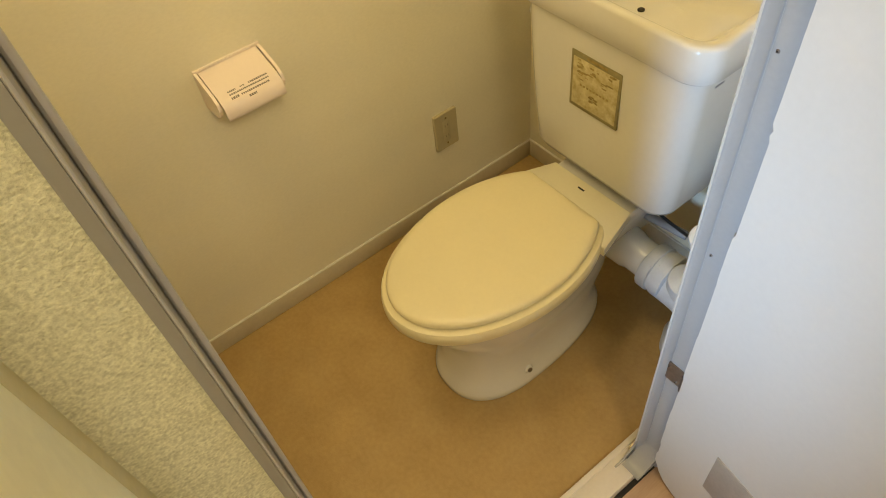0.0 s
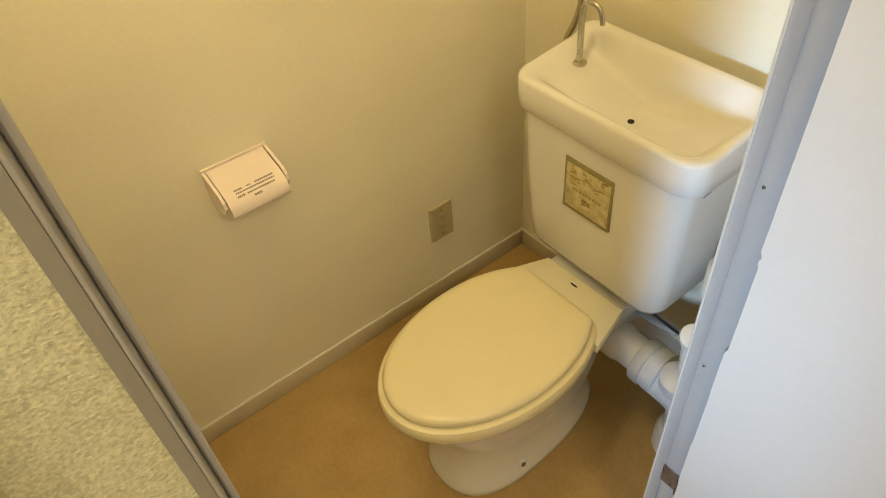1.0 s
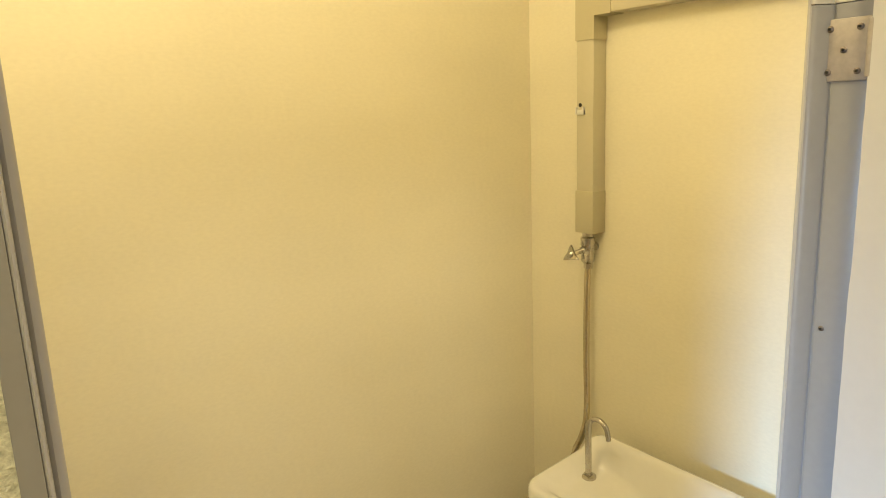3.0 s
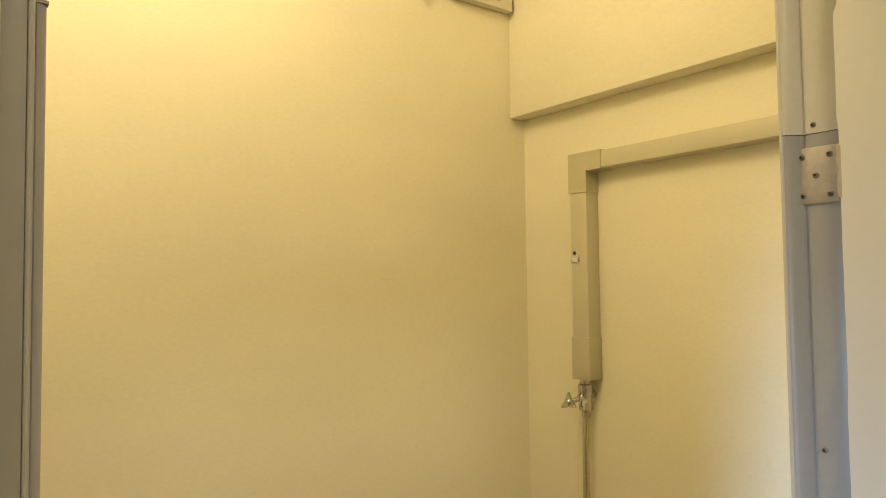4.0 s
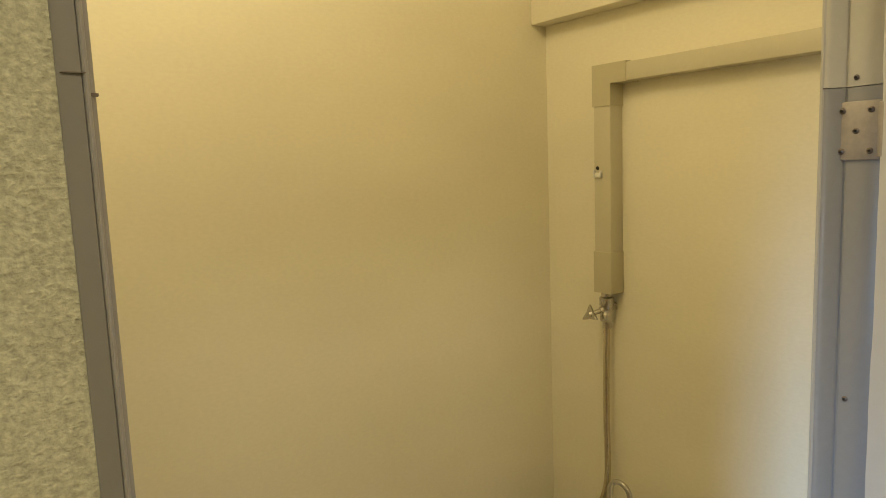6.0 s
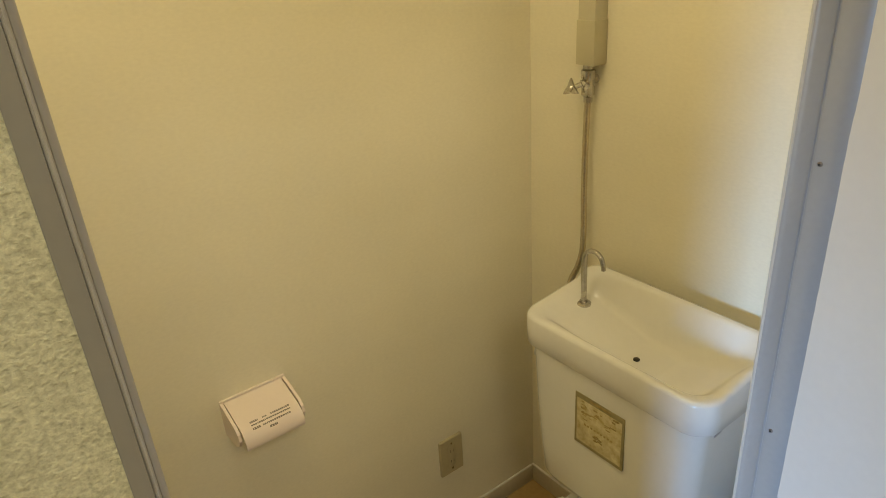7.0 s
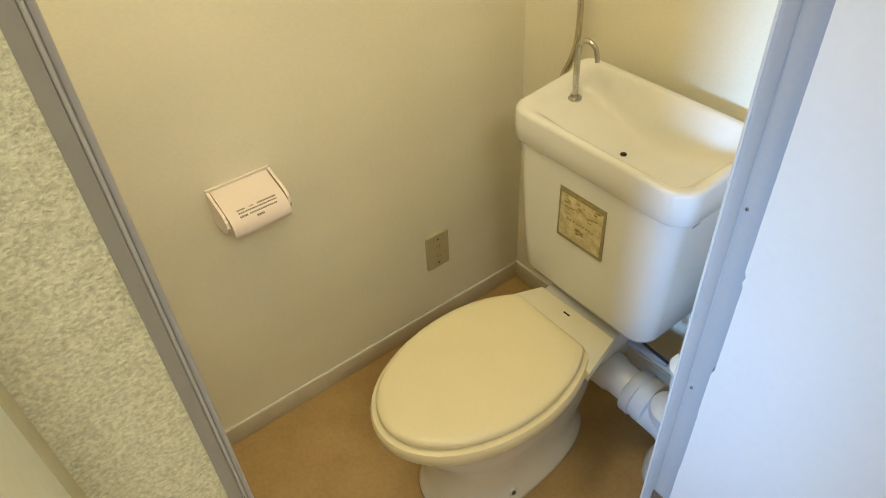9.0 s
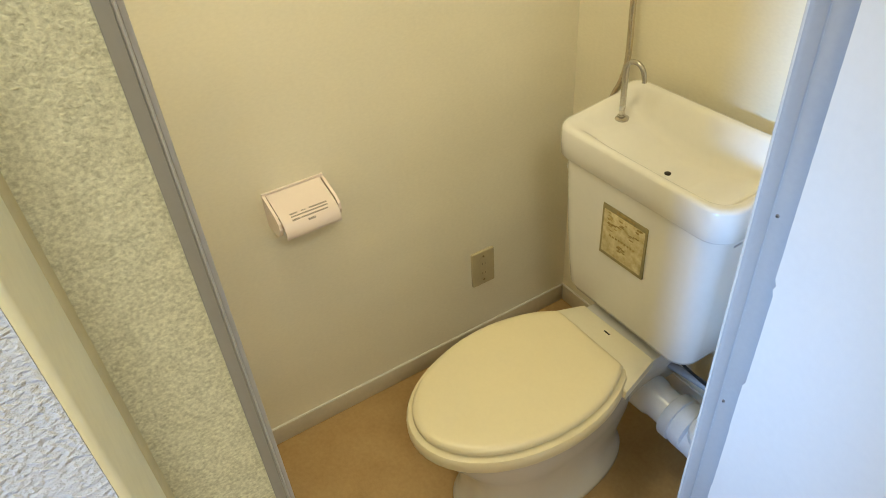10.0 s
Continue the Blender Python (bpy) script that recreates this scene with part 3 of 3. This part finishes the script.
part("branch", shifted(spindle(bmesh.new(), (0.728, -0.218, 0.185), (0.15, -0.2, 1), [(0, 0.034), (0.055, 0.034), (0.056, 0.040), (0.085, 0.040), (0.088, 0.036)], 24), DP), PVC, drain_pipe)
part("cap", shifted(spindle(bmesh.new(), (0.732, -0.205, 0.366), (0.2, -0.45, 0.9), [(0, 0.026), (0.025, 0.029), (0.038, 0.027), (0.042, 0.020)], 24), DP), WHITE, drain_pipe, "white plastic cap")
part("riser", shifted(tube(bmesh.new(), [(0.735, -0.205, 0.22), (0.740, -0.205, 0.29), (0.732, -0.205, 0.368)], 0.022, 20), DP), PVC, drain_pipe)

supply = thing("side_valve", "white plastic valve body on the wall beside the cistern", "valve", (0.745, -0.02, 0.5))
SV = supply.location
part("body", shifted(spindle(bmesh.new(), (0.724, 0.0, 0.50), (0, -1, 0), [(0, 0.032), (0.008, 0.032), (0.010, 0.016), (0.140, 0.016), (0.145, 0.012)], 22), SV), WHITE, supply)
part("cuff", shifted(spindle(bmesh.new(), (0.724, -0.15, 0.452), (0, 0, 1), [(0, 0.024), (0.003, 0.029), (0.030, 0.031), (0.033, 0.027), (0.040, 0.026)], 22), SV), WHITE, supply)
part("valve_cap", shifted(spindle(bmesh.new(), (0.724, -0.15, 0.490), (0, 0, 1), [(0, 0.026), (0.004, 0.030), (0.052, 0.030), (0.058, 0.027), (0.062, 0.014)], 22), SV), AGED, supply, "beige plastic valve cap")

under_pipe = thing("under_pipe", "grey plastic pipe under the cistern", "pipe", (0.66, -0.16, 0.3))
part("tube", shifted(tube(bmesh.new(), curve_points([(0.545, -0.165, 0.286), (0.575, -0.17, 0.291), (0.61, -0.17, 0.298), (0.645, -0.17, 0.304), (0.675, -0.165, 0.303)], 6), 0.010, 14), under_pipe.location), GREY_PIPE, under_pipe)
cable = thing("drain_cable", "thin black cable from under the cistern", "cable", (0.68, -0.13, 0.34))
part("lead", shifted(tube(bmesh.new(), curve_points([(0.58, -0.175, 0.330), (0.62, -0.178, 0.326), (0.68, -0.185, 0.330), (0.72, -0.19, 0.338)], 6), 0.0035, 8), cable.location), RUBBER, cable)

# ---- wall duct, stop valve and hose ----
duct = thing("pipe_duct", "beige plastic pipe duct, runs down and along the wall", "duct", (0.20, 0.0, 1.5))
DU = duct.location
DY = -0.038
part("upright", shifted(solid_box(0.1775, 0.2225, DY, 0.0, 1.30, 1.72, bevel=0.002), DU), DUCT, duct)
part("run", shifted(solid_box(0.23, ROOM_X, DY, 0.0, 1.736, 1.772, bevel=0.002), DU), DUCT, duct)
elbow_outline = [(0.1755, 1.690), (0.2245, 1.690), (0.2245, 1.7345), (0.264, 1.7345), (0.264, 1.7745), (0.1755, 1.7745)]
part("elbow", shifted(prism(bmesh.new(), elbow_outline, "y", DY - 0.0022, 0.0), DU), COVER, duct, "darker beige elbow cover")
part("end_cover", shifted(solid_box(0.1755, 0.2245, DY - 0.0022, 0.0, 1.2955, 1.385, bevel=0.0015), DU), COVER, duct, "darker beige end cover")
bm = bmesh.new()
box(bm, 0.1785, 0.2005, DY - 0.004, DY + 0.002, 1.543, 1.553, bevel=0.001)
for x in (0.1785, 0.1970):
    box(bm, x, x + 0.0035, DY - 0.006, DY + 0.002, 1.543, 1.5585, bevel=0.0008)
part("clip", shifted(bm, DU), WHITE, duct, "small white clip")
part("clip_hole", shifted(spindle(bmesh.new(), (0.1875, DY + 0.001, 1.5625), (0, -1, 0), [(0, 0.0042), (0.0016, 0.0042)], 12), DU), DARK, duct)

valve = thing("stop_valve", "chrome stop valve with three-wing handle under the duct", "valve", (0.198, -0.02, 1.25))
VB = valve.location
part("body", shifted(spindle(bmesh.new(), (0.1945, -0.021, 1.296), (0, 0, -1), [(0, 0.0115), (0.010, 0.0115), (0.013, 0.0155), (0.030, 0.0155), (0.034, 0.0125), (0.046, 0.0125), (0.049, 0.0145), (0.064, 0.0145), (0.070, 0.009)], 18), VB), CHROME, valve)
part("wall_arm", shifted(spindle(bmesh.new(), (0.198, 0.0, 1.262), (0, -1, 0), [(0, 0.0095), (0.02, 0.0095)], 18), VB), CHROME, valve)
base, tip = Vector((0.193, -0.024, 1.258)), Vector((0.1765, -0.054, 1.2475))
way = (tip - base).normalized()
part("stem", shifted(spindle(bmesh.new(), base, way, [(0, 0.0085), (0.012, 0.0085), (0.013, 0.0055), (0.034, 0.0055)], 14), VB), CHROME, valve)
# The handle: a plate with three rounded wings and a domed hub, turned to the room.
bm = bmesh.new()
face = Vector((0.10, -0.95, 0.20)).normalized()
side = face.cross(Vector((0, 0, 1))).normalized()
up = side.cross(face).normalized()
outline = []
for k in range(60):
    a = 2 * math.pi * k / 60
    turn = (a - radians(82)) % (2 * math.pi / 3) - math.pi / 3
    r = min(0.0255, 0.0115 / math.cos(turn)) - 0.0016 * math.cos(1.5 * turn)
    outline.append((r * math.cos(a), r * math.sin(a)))
loft(bm, [[tip + d * face + s * (x * side + y * up) for x, y in outline] for d, s in ((-0.003, 0.9), (-0.002, 1.0), (0.002, 1.0), (0.0035, 0.88))])
handle = part("handle", shifted(bm, VB), CHROME, valve, "worn chrome three-wing handle")
part("hub_cap", shifted(spindle(bmesh.new(), tip + 0.003 * face, face, [(0, 0.007), (0.002, 0.0068), (0.004, 0.0045), (0.0046, 0.0004)], 16), VB), CHROME, handle)

hose = thing("supply_hose", "thin ribbed metal supply hose from the stop valve", "hose", (0.20, -0.03, 0.9))
ctrl = [(0.196, -0.021, 1.228), (0.1945, -0.022, 1.19), (0.1935, -0.023, 1.10), (0.1945, -0.024, 1.00), (0.1985, -0.026, 0.92), (0.198, -0.028, 0.865), (0.188, -0.032, 0.820), (0.175, -0.038, 0.785), (0.180, -0.055, 0.745), (0.205, -0.075, 0.715), (0.245, -0.09, 0.705), (0.268, -0.09, 0.705)]
pts = curve_points(ctrl, 24)
part("pipe", shifted(tube(bmesh.new(), pts, 0.0066, 14, ridges=0.10), hose.location), HOSE, hose, smooth=60)
part("nut", shifted(spindle(bmesh.new(), (0.1955, -0.021, 1.231), (0, 0, -1), [(0, 0.0095), (0.016, 0.0095)], 6), hose.location), CHROME, hose)

# ---- paper holder on the long wall ----
holder = thing("paper_holder", "pinkish white plastic toilet paper holder with printed cover", "paper holder", (0.0, -0.80, 0.70))
HB = holder.location
HY0, HY1 = -0.863, -0.722


def cover_curve(grow, n=10):
    """Side view of the hinged cover, wall to front: x, z."""
    top = [(0.004 + 0.070 * k / n, 0.744 - 0.022 * k / n) for k in range(n + 1)]
    bend = []
    for k in range(1, n + 1):
        a = radians(72.6 - 84 * k / n)
        bend.append((0.0638 + 0.034 * math.cos(a), 0.6896 + 0.034 * math.sin(a)))
    return [(x, z + grow) for x, z in top] + [(x + grow * 0.8, z + grow * 0.4) for x, z in bend]


outer = cover_curve(0.0)
under = [(x - 0.0018, z - 0.0022) for x, z in outer][::-1]
part("cover", shifted(prism(bmesh.new(), outer + under, "y", HY0 + 0.0085, HY1 - 0.0085), HB), HOLDER, holder, smooth=45)
arm = [(0.0, 0.7475), (0.030, 0.7395), (0.070, 0.727), (0.083, 0.716), (0.086, 0.702), (0.078, 0.686), (0.060, 0.674), (0.030, 0.668), (0.0, 0.668)]
for y in (HY0, HY1 - 0.006):
    part("side_arm", shifted(prism(bmesh.new(), arm, "y", y, y + 0.006), HB), HOLDER, holder, smooth=30)
part("back_plate", shifted(solid_box(0.0, 0.004, HY0 + 0.004, HY1 - 0.004, 0.660, 0.7475, bevel=0.001), HB), HOLDER, holder)
part("top_rail", shifted(solid_box(0.0, 0.0055, HY0, HY1, 0.7452, 0.7502, bevel=0.001), HB), HOLDER, holder)
# Brown strips that paint the shade between cover and side arms.
for y in (HY0 + 0.0062, HY1 - 0.0082):
    part("shadow_gap", shifted(solid_box(0.002, 0.070, y, y + 0.002, 0.700, 0.722), HB), BORDER_AND_GAP, holder, "brown strip, the gap's shade beside the cover", None)
part("roller", shifted(spindle(bmesh.new(), (0.048, HY0 + 0.006, 0.695), (0, 1, 0), [(0, 0.011), (0.13, 0.011)], 18), HB), HOLDER, holder)


def on_cover(s):
    """Point and tangent on the cover's outer curve at arc length s from the wall."""
    run = 0.0
    for (xa, za), (xb, zb) in zip(outer, outer[1:]):
        d = math.hypot(xb - xa, zb - za)
        if run + d >= s:
            t = (s - run) / d
            return Vector((xa + (xb - xa) * t, 0, za + (zb - za) * t)), Vector(((xb - xa) / d, 0, (zb - za) / d))
        run += d
    return Vector((outer[-1][0], 0, outer[-1][1])), Vector((0, 0, -1))


bm = bmesh.new()
rng = random.Random(3)
for s, y0, y1, hgt in ((0.070, -0.832, -0.815, 0.0042), (0.070, -0.806, -0.797, 0.0034), (0.070, -0.788, -0.748, 0.0042), (0.0775, -0.832, -0.748, 0.0036), (0.0855, -0.832, -0.816, 0.0046), (0.0855, -0.811, -0.752, 0.0034), (0.0945, -0.800, -0.784, 0.0044)):
    y = y0
    while y < y1:
        w = min(rng.uniform(0.002, 0.0042), y1 - y)
        p, t = on_cover(s)
        n = Vector((-t.z, 0, t.x))
        if n.z < 0 and n.x < 0:
            n = -n
        q = [p + n * 0.0003 + t * d for d in (-hgt / 2, hgt / 2)]
        bm.faces.new([bm.verts.new(v) for v in ((q[0].x, y, q[0].z), (q[0].x, y + w, q[0].z), (q[1].x, y + w, q[1].z), (q[1].x, y, q[1].z))])
        y += w + 0.0009
part("print", shifted(bm, HB), INK, holder, "illegible dark print", None)


# ---- sockets ----
def socket(name, label, y0, y1, z0, z1, pins):
    s = thing(name, label, "socket", (0.0, (y0 + y1) / 2, (z0 + z1) / 2), "wall sockets")
    b = s.location
    rim = rounded(y0, y1, z0, z1, 0.004, 4)
    small = rounded(y0 + 0.002, y1 - 0.002, z0 + 0.002, z1 - 0.002, 0.003, 4)
    bm = bmesh.new()
    loft(bm, [[(0.0, y, z) for y, z in rim], [(0.006, y, z) for y, z in rim], [(0.008, y, z) for y, z in small]])
    plate = part("plate", shifted(bm, b), OUTLET, s)
    yc, zc = (y0 + y1) / 2, (z0 + z1) / 2
    face = part("socket_face", shifted(solid_box(0.006, 0.0088, yc - 0.011, yc + 0.011, zc - 0.033, zc + 0.033, bevel=0.0006), b), OUTLET, s)
    for dz in pins:
        for dy in (-0.0045, 0.0045):
            part("slot", shifted(solid_box(0.0082, 0.0090, yc + dy - 0.0009, yc + dy + 0.0009, zc + dz - 0.004, zc + dz + 0.004), b), BRONZE, face)
    for dz in (-0.042, 0.042):
        part("plate_screw", shifted(spindle(bmesh.new(), (0.0074, yc, zc + dz), (1, 0, 0), [(0, 0.003), (0.0012, 0.0028)], 12), b), CHROME, plate)
    return s


socket("low_socket", "beige double wall socket above the skirting", -0.347, -0.272, 0.222, 0.340, (-0.017, 0.017))
socket("high_socket", "beige wall socket beside the extractor fan", -0.350, -0.280, 2.143, 2.264, (0.02,))

plug = thing("fan_plug", "white plug and flex in the high socket", "plug", (0.02, -0.305, 2.22))
PB = plug.location
bm = bmesh.new()
outline = [(-0.017, 0.011), (-0.0145, 0.0135), (0.0145, 0.0135), (0.017, 0.011), (0.017, 0.001), (0.0145, -0.002), (0.0075, -0.005), (0.0065, -0.017), (0.004, -0.020), (-0.004, -0.020), (-0.0065, -0.017), (-0.0075, -0.005), (-0.0145, -0.002), (-0.017, 0.001)]
loft(bm, [[(x, -0.306 + 0.8 * s * y, 2.208 + 0.8 * s * z) for y, z in outline] for x, s in ((0.0088, 0.92), (0.0105, 1.0), (0.019, 1.0), (0.0225, 0.84))])
part("body", shifted(bm, PB), AGED, plug)
flex = curve_points([(0.016, -0.306, 2.196), (0.0165, -0.306, 2.180), (0.017, -0.304, 2.155), (0.016, -0.306, 2.126), (0.014, -0.302, 2.112), (0.011, -0.290, 2.128), (0.010, -0.268, 2.158), (0.008, -0.247, 2.177), (0.000, -0.238, 2.183)], 6)
part("flex", shifted(tube(bmesh.new(), flex, 0.0032, 10), PB), AGED, plug)

# ---- extractor fan ----
fan = thing("extractor_fan", "white square extractor fan with dark slatted grille", "extractor fan", (0.0, -0.142, 2.237))
FB = fan.location
FY0, FY1, FZ0, FZ1 = -0.229, -0.055, 2.136, 2.312
GY0, GY1, GZ0, GZ1 = -0.203, -0.075, 2.168, 2.290
bm = bmesh.new()
for y0, y1, z0, z1 in ((FY0, GY0, FZ0, FZ1), (GY1, FY1, FZ0, FZ1), (GY0, GY1, FZ0, GZ0), (GY0, GY1, GZ1, FZ1)):
    box(bm, 0.004, 0.024, y0, y1, z0, z1)
bmesh.ops.remove_doubles(bm, verts=bm.verts, dist=0.00001)
part("frame", shifted(bm, FB), AGED, fan, smooth=None)
part("back_flange", shifted(solid_box(0.0, 0.008, FY0 + 0.006, FY1 - 0.006, FZ0 + 0.006, FZ1 - 0.006), FB), AGED, fan)
# Dark brown sheet behind the slats: the fan's inner shade as colour.
part("duct_mouth", shifted(solid_box(0.006, 0.010, GY0 - 0.001, GY1 + 0.001, GZ0 - 0.001, GZ1 + 0.001), FB), GRILLE_SHADE, fan, "dark brown sheet, the shade behind the grille")
count = 15
for k in range(count):
    z = GZ0 + (k + 0.5) * (GZ1 - GZ0) / count
    m = Matrix.Translation((0.018, 0, z)) @ Matrix.Rotation(radians(35), 4, "Y")
    part("slat", shifted(box(bmesh.new(), -0.004, 0.004, GY0, GY1, -0.0009, 0.0009, m=m), FB), AGED, fan, smooth=None)
part("red_mark", shifted(solid_box(0.0235, 0.0244, -0.200, -0.185, 2.149, 2.158), FB), RED, fan, "faded red print")
part("grey_mark", shifted(solid_box(0.0235, 0.0244, -0.115, -0.092, 2.151, 2.1542), FB), FAINT, fan, "small grey print")
